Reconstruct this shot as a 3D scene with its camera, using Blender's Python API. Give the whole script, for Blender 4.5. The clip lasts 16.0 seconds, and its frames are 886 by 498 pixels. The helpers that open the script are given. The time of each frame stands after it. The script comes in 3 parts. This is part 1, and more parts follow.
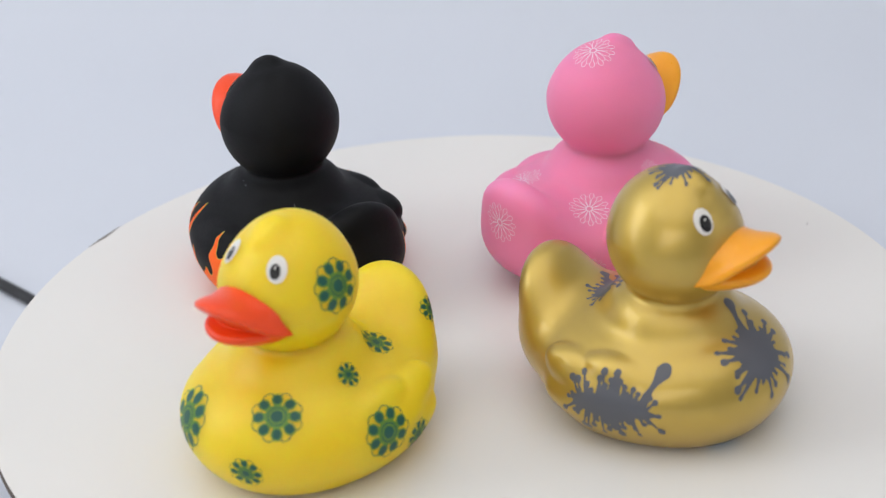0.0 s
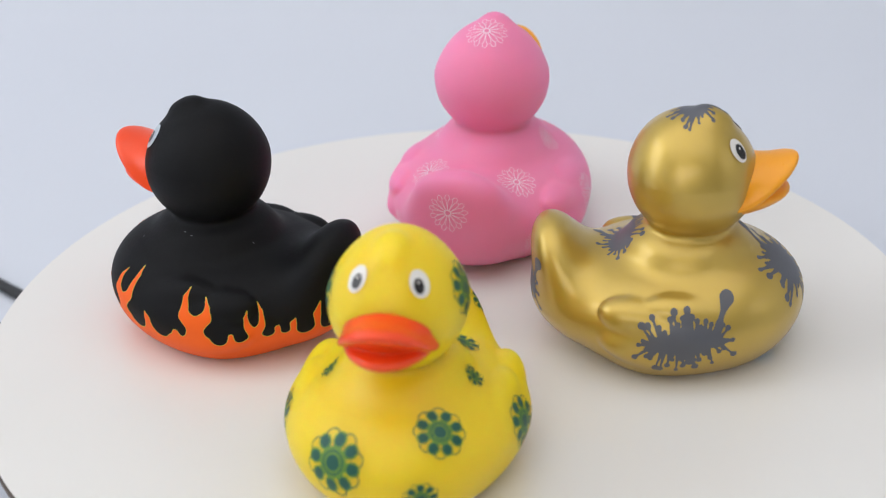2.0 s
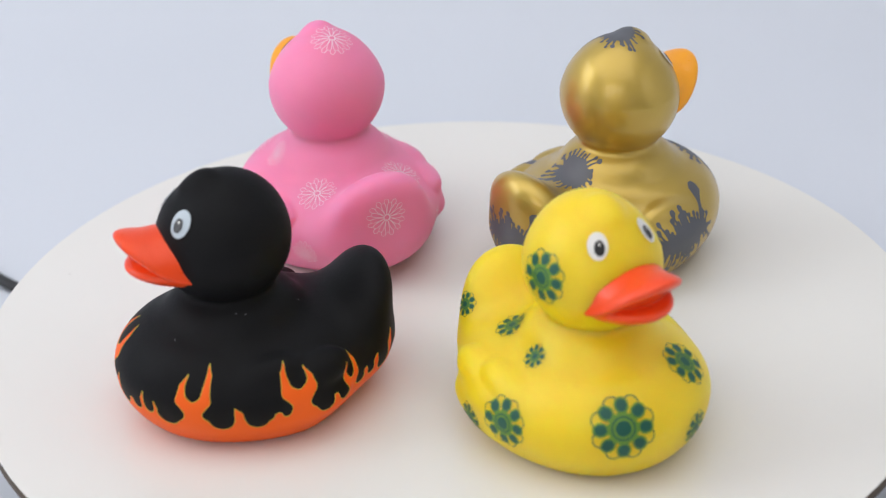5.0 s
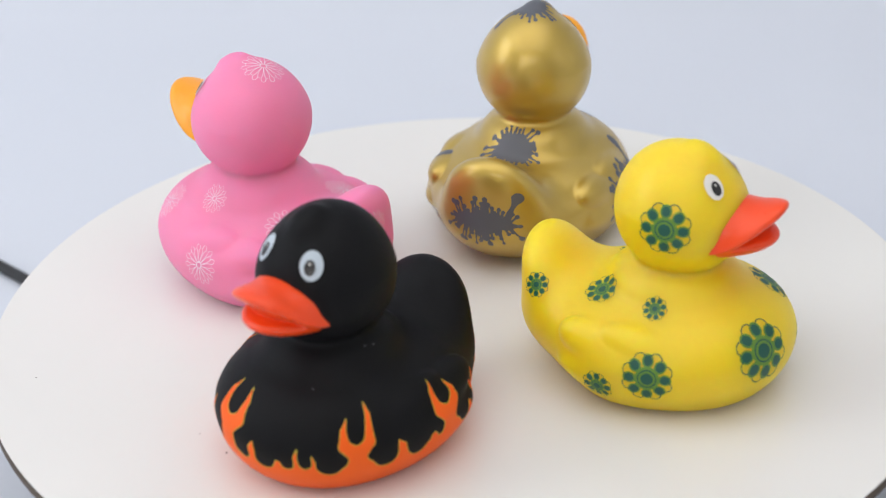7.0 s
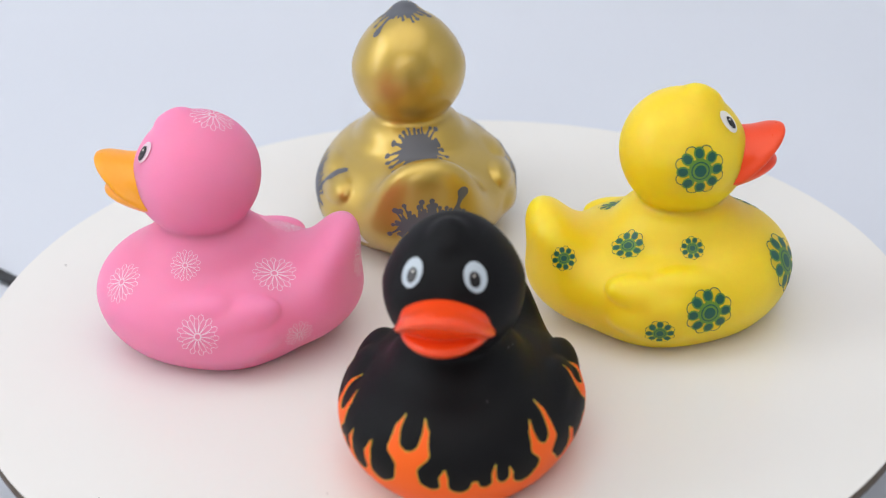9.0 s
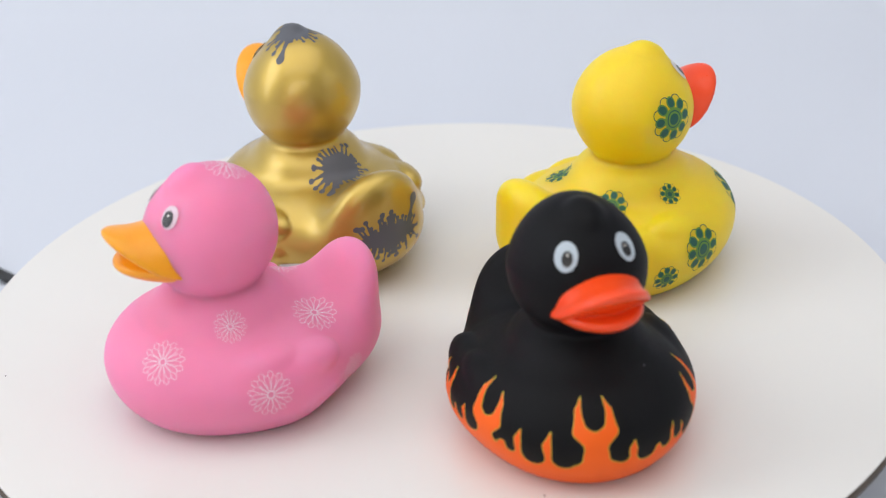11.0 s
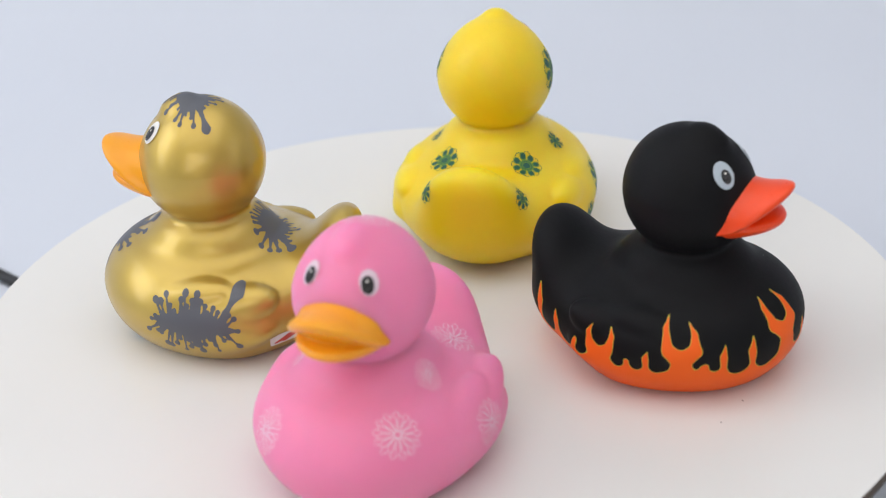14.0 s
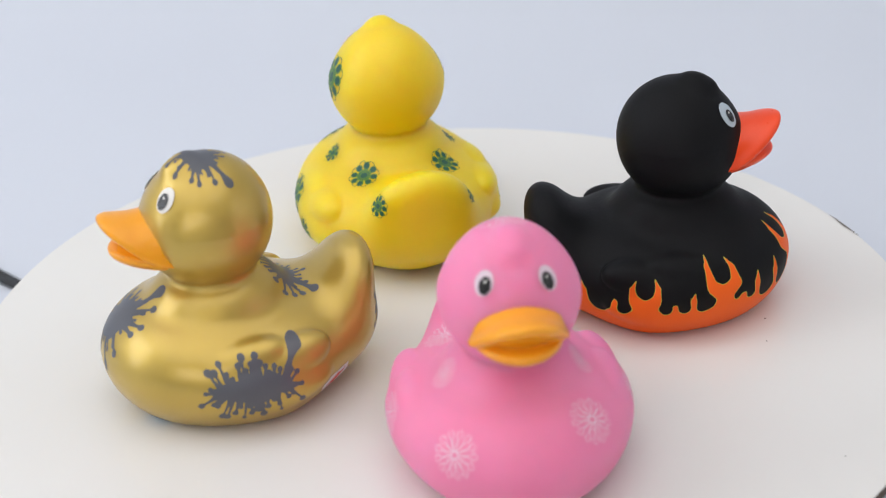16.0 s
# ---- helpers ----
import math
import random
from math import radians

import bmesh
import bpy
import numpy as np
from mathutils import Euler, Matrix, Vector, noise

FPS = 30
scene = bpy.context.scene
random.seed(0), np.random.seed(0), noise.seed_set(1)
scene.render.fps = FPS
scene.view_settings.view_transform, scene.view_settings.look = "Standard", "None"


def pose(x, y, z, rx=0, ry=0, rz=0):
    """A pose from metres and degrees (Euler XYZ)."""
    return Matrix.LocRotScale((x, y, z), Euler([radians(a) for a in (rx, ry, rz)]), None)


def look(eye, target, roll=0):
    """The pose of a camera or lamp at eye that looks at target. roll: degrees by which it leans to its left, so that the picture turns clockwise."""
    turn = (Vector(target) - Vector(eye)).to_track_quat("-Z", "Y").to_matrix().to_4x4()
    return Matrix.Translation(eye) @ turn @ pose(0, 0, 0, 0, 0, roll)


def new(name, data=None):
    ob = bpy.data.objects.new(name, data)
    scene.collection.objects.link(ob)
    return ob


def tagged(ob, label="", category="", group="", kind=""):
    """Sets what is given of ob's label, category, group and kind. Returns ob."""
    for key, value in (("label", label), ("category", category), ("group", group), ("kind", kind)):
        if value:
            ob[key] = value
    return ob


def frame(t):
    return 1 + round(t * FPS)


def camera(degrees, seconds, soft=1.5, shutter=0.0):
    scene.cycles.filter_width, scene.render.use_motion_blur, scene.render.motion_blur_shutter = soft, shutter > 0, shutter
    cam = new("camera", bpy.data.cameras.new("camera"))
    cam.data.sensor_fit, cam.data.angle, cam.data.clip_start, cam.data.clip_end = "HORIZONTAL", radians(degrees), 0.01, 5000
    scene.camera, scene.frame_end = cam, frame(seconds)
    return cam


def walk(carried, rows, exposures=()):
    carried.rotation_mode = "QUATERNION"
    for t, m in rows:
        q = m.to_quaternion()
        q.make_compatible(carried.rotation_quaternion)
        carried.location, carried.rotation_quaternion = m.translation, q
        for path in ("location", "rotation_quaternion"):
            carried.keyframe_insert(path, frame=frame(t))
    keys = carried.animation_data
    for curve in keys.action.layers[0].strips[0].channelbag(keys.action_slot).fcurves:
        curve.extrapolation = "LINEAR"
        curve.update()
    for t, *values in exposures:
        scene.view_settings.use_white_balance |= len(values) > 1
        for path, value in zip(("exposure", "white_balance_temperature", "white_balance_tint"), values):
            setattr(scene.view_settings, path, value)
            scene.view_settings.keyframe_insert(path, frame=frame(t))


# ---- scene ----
cam = camera(26.70, 16.0, soft=1.1)
AIMS = [
    (0, (0.00276, -0.48119, 0.29599), (-0.00362, 0.01026, 0.02540), -2.700), (0.5, (0.00242, -0.48230, 0.29678), (-0.00284, 0.00897, 0.02598), -2.658),
    (1, (0.00292, -0.48248, 0.29724), (-0.00218, 0.00801, 0.02566), -2.584), (1.5, (0.00357, -0.48266, 0.29701), (-0.00152, 0.00767, 0.02534), -2.399),
    (2, (0.00393, -0.48283, 0.29602), (-0.00107, 0.00757, 0.02491), -2.235), (2.5, (0.00395, -0.48358, 0.29436), (-0.00062, 0.00698, 0.02486), -2.141),
    (3, (0.00393, -0.48481, 0.29362), (-0.00042, 0.00584, 0.02508), -2.202), (3.5, (0.00388, -0.48569, 0.29373), (0.00001, 0.00448, 0.02536), -2.173),
    (4.3, (0.00285, -0.48594, 0.29377), (-0.00059, 0.00385, 0.02494), -2.089), (5.1, (0.00165, -0.48669, 0.29333), (-0.00180, 0.00281, 0.02423), -2.016),
    (6, (0.00030, -0.48806, 0.29240), (-0.00357, 0.00153, 0.02373), -1.923), (6.5, (-0.00088, -0.48845, 0.29220), (-0.00448, 0.00123, 0.02372), -1.989),
    (7, (-0.00031, -0.48866, 0.29207), (-0.00534, 0.00129, 0.02358), -2.070), (7.5, (-0.00096, -0.48893, 0.29153), (-0.00378, 0.00169, 0.02352), -2.108),
    (8, (-0.00194, -0.48878, 0.29166), (-0.00364, 0.00210, 0.02305), -2.150), (8.5, (-0.00221, -0.48920, 0.29120), (-0.00292, 0.00247, 0.02300), -2.192),
    (9.3, (-0.00193, -0.48948, 0.29061), (-0.00206, 0.00303, 0.02285), -2.305), (10.2, (-0.00121, -0.48924, 0.29017), (-0.00125, 0.00396, 0.02250), -2.428),
    (11, (-0.00077, -0.48890, 0.28971), (-0.00081, 0.00496, 0.02219), -2.512), (11.5, (-0.00106, -0.48764, 0.29010), (-0.00076, 0.00563, 0.02204), -2.617),
    (12, (-0.00124, -0.48666, 0.29026), (-0.00082, 0.00574, 0.02193), -2.762), (12.5, (-0.00110, -0.48636, 0.29041), (-0.00077, 0.00586, 0.02202), -2.757),
    (13, (-0.00204, -0.48658, 0.29066), (-0.00100, 0.00651, 0.02196), -2.724), (13.5, (-0.00212, -0.48632, 0.29034), (-0.00151, 0.00698, 0.02173), -2.723),
    (14, (-0.00212, -0.48577, 0.28995), (-0.00139, 0.00698, 0.02197), -2.843), (14.5, (-0.00221, -0.48531, 0.29028), (-0.00134, 0.00668, 0.02243), -2.864),
    (15, (-0.00239, -0.48469, 0.29115), (-0.00136, 0.00635, 0.02276), -2.802), (15.5, (-0.00268, -0.48386, 0.29187), (-0.00147, 0.00599, 0.02335), -2.769),
    (16, (-0.00349, -0.48372, 0.29322), (-0.00146, 0.00518, 0.02398), -2.672),
]
walk(cam, [(t, look(eye, aim, roll)) for t, eye, aim, roll in AIMS],
     [(0.0, -0.13), (3.0, -0.09), (6.0, -0.04), (8.5, 0.03), (11.0, 0.02), (12.5, -0.02), (16.0, -0.05)])
cam.data.dof.use_dof = True
cam.data.dof.focus_distance = 0.555
cam.data.dof.aperture_fstop = 12.0

# ---------------------------------------------------------------- light
world = bpy.data.worlds.new("world")
scene.world = world
world.use_nodes = True
world.node_tree.nodes["Background"].inputs[0].default_value = (0.85, 0.92, 1.0, 1)
world.node_tree.nodes["Background"].inputs[1].default_value = 0.15
scene.view_settings.exposure = 0.0


def area_lamp(name, eye, target, size_x, size_y, watts, colour):
    lamp = bpy.data.lights.new(name, "AREA")
    lamp.shape, lamp.size, lamp.size_y = "RECTANGLE", size_x, size_y
    lamp.energy, lamp.color = watts, colour
    ob = new(name, lamp)
    ob.matrix_world = look(eye, target)
    return ob


area_lamp("roof_panel_light", (-0.12, -0.3, 1.34), (-0.12, -0.299, 0.0), 2.0, 1.6, 10.9, (1.0, 0.97, 0.94))
area_lamp("left_panel_light", (-1.44, 0.1, 0.74), (-0.2, 0.4, 0.45), 1.1, 1.1, 12.8, (0.90, 0.94, 1.0))
area_lamp("right_panel_light", (1.44, -0.6, 0.7), (0.0, -0.4, 0.4), 0.6, 0.8, 1.2, (1.0, 0.97, 0.94))
area_lamp("front_panel_light", (-0.25, -1.39, 0.66), (0.0, 0.0, 0.1), 1.1, 0.7, 6.2, (1.0, 0.97, 0.94))


# ---------------------------------------------------------------- materials
def material(name, base, rough=0.5, metal=0.0, vary=0.06, scale=60.0, bump=0.0, bump_scale=900.0, coat=0.0, sss=0.0, spec=0.5, deep=(0.004, 0.002, 0.001)):
    m = bpy.data.materials.new(name)
    m.use_nodes = True
    n, l = m.node_tree.nodes, m.node_tree.links
    b = n["Principled BSDF"]
    b.inputs["Metallic"].default_value = metal
    b.inputs["Coat Weight"].default_value = coat
    b.inputs["Coat Roughness"].default_value = 0.16
    b.inputs["Specular IOR Level"].default_value = spec
    if sss:
        b.inputs["Subsurface Weight"].default_value = sss
        b.inputs["Subsurface Radius"].default_value = deep
        b.inputs["Subsurface Scale"].default_value = 1.0
    tc = n.new("ShaderNodeTexCoord")
    big = n.new("ShaderNodeTexNoise")
    big.inputs["Scale"].default_value = scale
    big.inputs["Detail"].default_value = 4
    l.new(tc.outputs["Object"], big.inputs["Vector"])
    mix = n.new("ShaderNodeMix")
    mix.data_type = "RGBA"
    mix.inputs["A"].default_value = (*[c * (1 - vary) for c in base], 1)
    mix.inputs["B"].default_value = (*[min(1, c * (1 + vary)) for c in base], 1)
    l.new(big.outputs["Fac"], mix.inputs["Factor"])
    l.new(mix.outputs["Result"], b.inputs["Base Color"])
    fine = n.new("ShaderNodeTexNoise")
    fine.inputs["Scale"].default_value = bump_scale
    fine.inputs["Detail"].default_value = 3
    l.new(tc.outputs["Object"], fine.inputs["Vector"])
    mr = n.new("ShaderNodeMapRange")
    mr.inputs["To Min"].default_value = max(0.02, rough - 0.06)
    mr.inputs["To Max"].default_value = min(1.0, rough + 0.06)
    l.new(fine.outputs["Fac"], mr.inputs["Value"])
    l.new(mr.outputs["Result"], b.inputs["Roughness"])
    if bump:
        bp = n.new("ShaderNodeBump")
        bp.inputs["Strength"].default_value = bump
        bp.inputs["Distance"].default_value = 0.0003
        l.new(fine.outputs["Fac"], bp.inputs["Height"])
        l.new(bp.outputs["Normal"], b.inputs["Normal"])
    return m


YELLOW = material("yellow_vinyl", (0.93, 0.665, 0.009), 0.42, vary=0.04, bump=0.08, sss=0.9, deep=(0.012, 0.009, 0.0015))
PINK = material("pink_vinyl", (0.9, 0.255, 0.45), 0.55, vary=0.04, bump=0.08, sss=0.85, deep=(0.012, 0.005, 0.007))
BLACK = material("black_vinyl", (0.0055, 0.0056, 0.0064), 0.58, vary=0.2, bump=0.14, spec=0.15)
GOLD = material("gold_paint", (0.56, 0.385, 0.075), 0.41, metal=0.70, vary=0.09, bump=0.14, bump_scale=2500, coat=0.6)
ORANGE = material("orange_paint", (1.0, 0.39, 0.012), 0.3, vary=0.05, sss=0.1, spec=0.5)
RED = material("red_orange_paint", (0.96, 0.072, 0.007), 0.3, vary=0.05, sss=0.1, spec=0.5)
WHITE = material("eye_white", (0.82, 0.79, 0.73), 0.35, vary=0.02)
PALE = material("eye_pale_grey", (0.5, 0.57, 0.62), 0.4, vary=0.04)
ROSE_WHITE = material("eye_rose_white", (0.78, 0.6, 0.67), 0.4, vary=0.03)
PUPIL = material("pupil_black", (0.012, 0.011, 0.011), 0.28, vary=0.1)
GREEN = material("dark_green_print", (0.004, 0.088, 0.058), 0.45, vary=0.1)
OLIVE = material("olive_green_print", (0.13, 0.27, 0.025), 0.45, vary=0.1)
LINE = material("white_line_print", (0.95, 0.72, 0.82), 0.5, vary=0.05)
GREY = material("slate_grey_print", (0.105, 0.11, 0.125), 0.45, vary=0.08)
FLAME = material("flame_print", (1.0, 0.138, 0.01), 0.5, vary=0.05, spec=0.25)
FLAME_EDGE = material("flame_edge_print", (0.62, 0.5, 0.05), 0.45, vary=0.08)
BOARD = material("white_laminate", (0.8, 0.785, 0.745), 0.32, vary=0.012, scale=18, bump=0.03, bump_scale=500)
EDGE = material("board_edge", (0.085, 0.06, 0.04), 0.6, vary=0.25, scale=200, bump=0.2)
CLOTH = material("white_backdrop", (0.67, 0.70, 0.76), 0.8, vary=0.02, scale=5, bump=0.1)
RUBBER = material("black_cable_rubber", (0.012, 0.012, 0.013), 0.45, vary=0.2)
METAL = material("grey_base_plastic", (0.18, 0.18, 0.19), 0.4, vary=0.05)
# for the added walls and roof out of view, which bounce light
BOUNCE_WHITE = material("white_bounce_cloth", (0.8, 0.81, 0.83), 0.85, vary=0.02, scale=4)
# for the added south wall, grey so the gold mirrors something darker
REFLECTED_GREY = material("grey_reflected_cloth", (0.36, 0.36, 0.37), 0.85, vary=0.05, scale=4)
STICKER = material("sticker_white", (0.78, 0.76, 0.74), 0.45, vary=0.03)
STICKER_RED = material("sticker_red", (0.62, 0.06, 0.04), 0.45, vary=0.05)
BLUE = material("blue_smear", (0.05, 0.2, 0.34), 0.5, vary=0.2)
DIRT = material("dark_speck", (0.12, 0.10, 0.085), 0.7, vary=0.2)


# ---------------------------------------------------------------- mesh helpers
def part(name, bm, mat, parent, label=""):
    me = bpy.data.meshes.new(name)
    bm.to_mesh(me)
    bm.free()
    for p in me.polygons:
        p.use_smooth = True
    me.materials.append(mat)
    ob = new(name, me)
    if parent:
        ob.parent = parent
    return tagged(ob, label)


def mesh_part(name, verts, faces, normals, mat, parent, label=""):
    me = bpy.data.meshes.new(name)
    me.from_pydata(verts.tolist(), [], faces)
    me.update()
    for p in me.polygons:
        p.use_smooth = True
    if normals is not None:
        me.normals_split_custom_set_from_vertices(normals.tolist())
    me.materials.append(mat)
    ob = new(name, me)
    if parent:
        ob.parent = parent
    return tagged(ob, label)


# ---------------------------------------------------------------- the duck's form, in millimetres, x forward
def ellipsoid(p, c, r, pitch=0.0):
    q = p - np.array(c)
    if pitch:
        a = radians(pitch)
        x, z = q[:, 0] * np.cos(a) + q[:, 2] * np.sin(a), -q[:, 0] * np.sin(a) + q[:, 2] * np.cos(a)
        q = np.stack([x, q[:, 1], z], 1)
    r = np.array(r, float)
    k0 = np.linalg.norm(q / r, axis=1)
    k1 = np.linalg.norm(q / (r * r), axis=1) + 1e-9
    return k0 * (k0 - 1.0) / k1


def join(a, b, k):
    h = np.clip(0.5 + 0.5 * (b - a) / k, 0, 1)
    return b * (1 - h) + a * h - k * h * (1 - h)


def carve(a, b, k):
    return -join(-a, -b, k)


def step(e0, e1, x):
    t = np.clip((x - e0) / (e1 - e0), 0, 1)
    return t * t * (3 - 2 * t)


def capsule2(x, y, ax, ay, bx, by, ra, rb):
    dx, dy = bx - ax, by - ay
    h = np.clip(((x - ax) * dx + (y - ay) * dy) / (dx * dx + dy * dy + 1e-9), 0, 1)
    return np.hypot(x - ax - h * dx, y - ay - h * dy) - (ra + (rb - ra) * h)


def lobe(p, c, r, pitch, splay):
    """A feather lobe on both flanks: an ellipsoid whose rear end lies further out by splay."""
    q = np.stack([p[:, 0], np.abs(p[:, 1]) + splay * (p[:, 0] - c[0]), p[:, 2]], 1)
    return ellipsoid(q, c, r, pitch)


def body_form(p):
    full = p.copy()
    full[:, 2] = np.where(p[:, 2] < 14.5, 14.5 + (p[:, 2] - 14.5) * (0.70 + 0.2 * step(-5, -30, p[:, 0])), p[:, 2])
    full[:, 1] = p[:, 1] * (1 + 0.18 * step(-1, -33, p[:, 0]))
    d = ellipsoid(full, (0, 0, 14.5), (37.2, 31.3, 15.0))
    d = join(d, ellipsoid(full, (12.4, 0, 17), (23.4, 24.2, 14.0)), 5.5)
    d = join(d, ellipsoid(p, (5.0, 0, 29.5), (16.5, 15.5, 8.5)), 6.0)
    tail = ellipsoid(p, (-27.2, 0, 20.4), (8.3, 15.6, 17.3), 25.0)
    d = join(d, tail, 7.5)
    d = join(d, lobe(p, (-3.0, 23.8, 10.6), (15.0, 6.6, 5.8), -8.0, 0.04), 1.6)
    d = join(d, lobe(p, (-1.8, 22.3, 15.9), (17.2, 7.3, 7.0), -16.0, 0.04), 0.7)
    d = join(d, lobe(p, (8.0, 22.0, 18.4), (15.6, 6.6, 6.2), -13.0, 0.12), 0.7)
    return carve(d, -p[:, 2], 2.0)


def head_form(p):
    q = p.copy()
    q[:, 1] = p[:, 1] * (1 + 0.010 * np.maximum(p[:, 2] - 52, 0))
    d = ellipsoid(q, (5.5, 0, 50.2), (16.9, 17.4, 17.7))
    d = join(d, ellipsoid(p, (9.5, 0, 48.5), (14.0, 14.6, 13.6)), 4.0)
    d = join(d, ellipsoid(p, (11.2, 0, 65.6), (4.6, 3.4, 2.75), -30.0), 3.6)
    return join(d, ellipsoid(p, (14.2, 0, 65.1), (2.1, 2.5, 1.5), -35.0), 0.9)


def duck_form(p):
    return join(body_form(p), head_form(p), 2.6)


def beak_form(p):
    x, y, z = p[:, 0], p[:, 1], p[:, 2]
    lift = 51.0 + 0.020 * np.maximum(x - 20, 0) ** 2
    droop = np.clip(8.2 - 0.34 * (x - 14), 2.6, 9.0)
    up = np.stack([x, y, z - lift + droop * (y / 12.0) ** 2], 1)
    upper = ellipsoid(up, (19.4, 0, 0), (14.9, 12.0, 3.9))
    low = np.stack([x, y, z - 43.0 - 0.24 * (x - 20) - 1.8 * (y / 11.0) ** 2], 1)
    lower = ellipsoid(low, (18.2, 0, 0), (14.2, 10.8, 3.5))
    fill = ellipsoid(p, (15.8, 0, 47.6), (14.2, 11.2, 6.4), 15.0)
    return join(join(upper, fill, 1.4), lower, 0.7)


def gradient(form, p, h=0.15):
    g = np.stack([form(p + np.array(o)) - form(p - np.array(o)) for o in ((h, 0, 0), (0, h, 0), (0, 0, h))], 1)
    return g / (np.linalg.norm(g, axis=1, keepdims=True) + 1e-12)


def skin(form, low, high, cell):
    """Quads over the zero surface of a form, with its normals."""
    n = [int((b - a) / cell) + 1 for a, b in zip(low, high)]
    ax = [low[i] + cell * np.arange(n[i]) for i in range(3)]
    g = np.stack(np.meshgrid(*ax, indexing="ij"), -1).reshape(-1, 3)
    v = np.concatenate([form(c) for c in np.array_split(g, 12)]).reshape(n)
    acc, cnt = np.zeros([k - 1 for k in n] + [3]), np.zeros([k - 1 for k in n])
    for a in range(3):
        i0, i1 = [slice(None)] * 3, [slice(None)] * 3
        i0[a], i1[a] = slice(0, -1), slice(1, None)
        f0, f1 = v[tuple(i0)], v[tuple(i1)]
        cross = (f0 < 0) != (f1 < 0)
        t = np.where(cross, f0 / np.where(cross, f0 - f1, 1), 0)
        idx = np.argwhere(cross)
        pt = np.array(low) + cell * idx
        pt[:, a] += cell * t[cross]
        b, c = [(1, 2), (0, 2), (0, 1)][a]
        for sb in (0, -1):
            for sc in (0, -1):
                j = idx.copy()
                j[:, b] += sb
                j[:, c] += sc
                ok = np.all((j >= 0) & (j < np.array(cnt.shape)), axis=1)
                np.add.at(acc, tuple(j[ok].T), pt[ok])
                np.add.at(cnt, tuple(j[ok].T), 1)
    used = cnt > 0
    index = -np.ones(cnt.shape, int)
    index[used] = np.arange(used.sum())
    verts = acc[used] / cnt[used][:, None]
    faces = []
    for a in range(3):
        i0, i1 = [slice(None)] * 3, [slice(None)] * 3
        i0[a], i1[a] = slice(0, -1), slice(1, None)
        f0, f1 = v[tuple(i0)], v[tuple(i1)]
        idx = np.argwhere((f0 < 0) != (f1 < 0))
        b, c = [(1, 2), (2, 0), (0, 1)][a]
        idx = idx[(idx[:, b] > 0) & (idx[:, c] > 0) & (idx[:, b] < cnt.shape[b]) & (idx[:, c] < cnt.shape[c])]
        quad = []
        for sb, sc in ((-1, -1), (0, -1), (0, 0), (-1, 0)):
            j = idx.copy()
            j[:, b] += sb
            j[:, c] += sc
            quad.append(index[tuple(j.T)])
        q = np.stack(quad, 1)
        flip = f0[tuple(idx.T)] > 0
        q[flip] = q[flip][:, ::-1]
        faces.append(q)
    faces = np.concatenate(faces)
    for _ in range(3):
        verts = verts - gradient(form, verts) * form(verts)[:, None] * 0.8
    return verts, faces, gradient(form, verts)


SCALE = 0.00106          # the form's millimetres to metres


def piece_of(verts, faces, normals, keep):
    f = faces[keep]
    ids, inv = np.unique(f, return_inverse=True)
    return verts[ids] * SCALE, inv.reshape(f.shape).tolist(), normals[ids]


FORM = skin(duck_form, (-48, -39, -2), (44, 39, 75), 0.75)
BILL = skin(beak_form, (-2, -16, 36), (40, 16, 66), 0.55)
CENTRES = FORM[0][FORM[1]].mean(1)
IS_HEAD = (head_form(CENTRES) < body_form(CENTRES)) & (CENTRES[:, 2] > 20)
BILL_OUT = duck_form(BILL[0][BILL[1]].mean(1)) > -1.2


# ---------------------------------------------------------------- prints on the skin
def trace(origin, way, form, reach=60.0):
    s = np.zeros(len(origin))
    for _ in range(45):
        s = np.minimum(s + form(origin + way * s[:, None]) * 0.8, reach)
    return origin + way * s[:, None]


def flat_shape(field, half_u, half_v, cells_u, cells_v):
    """Marching squares over a field that is negative inside: points (u, v) and polygons."""
    u = np.linspace(-half_u, half_u, cells_u + 1)
    v = np.linspace(-half_v, half_v, cells_v + 1)
    uu, vv = np.meshgrid(u, v, indexing="ij")
    f = field(uu.ravel(), vv.ravel()).reshape(uu.shape)
    inside = f < 0
    some = inside[:-1, :-1] | inside[1:, :-1] | inside[1:, 1:] | inside[:-1, 1:]
    points, key, polys = [], {}, []

    def corner(i, j):
        if (i, j) not in key:
            key[i, j] = len(points)
            points.append((u[i], v[j]))
        return key[i, j]

    def cut(i, j, k, m):
        e = (i, j, k, m) if (i, j) < (k, m) else (k, m, i, j)
        if e not in key:
            a, b = f[e[0], e[1]], f[e[2], e[3]]
            t = min(max(a / (a - b), 0.02), 0.98)
            key[e] = len(points)
            points.append((u[e[0]] + t * (u[e[2]] - u[e[0]]), v[e[1]] + t * (v[e[3]] - v[e[1]])))
        return key[e]

    for i, j in np.argwhere(some):
        ring = ((i, j), (i + 1, j), (i + 1, j + 1), (i, j + 1))
        poly = []
        for a in range(4):
            p, q = ring[a], ring[(a + 1) % 4]
            if inside[p]:
                poly.append(corner(*p))
            if inside[p] != inside[q]:
                poly.append(cut(*p, *q))
        if len(poly) > 2:
            polys.append(poly)
    return np.array(points).reshape(-1, 2), polys


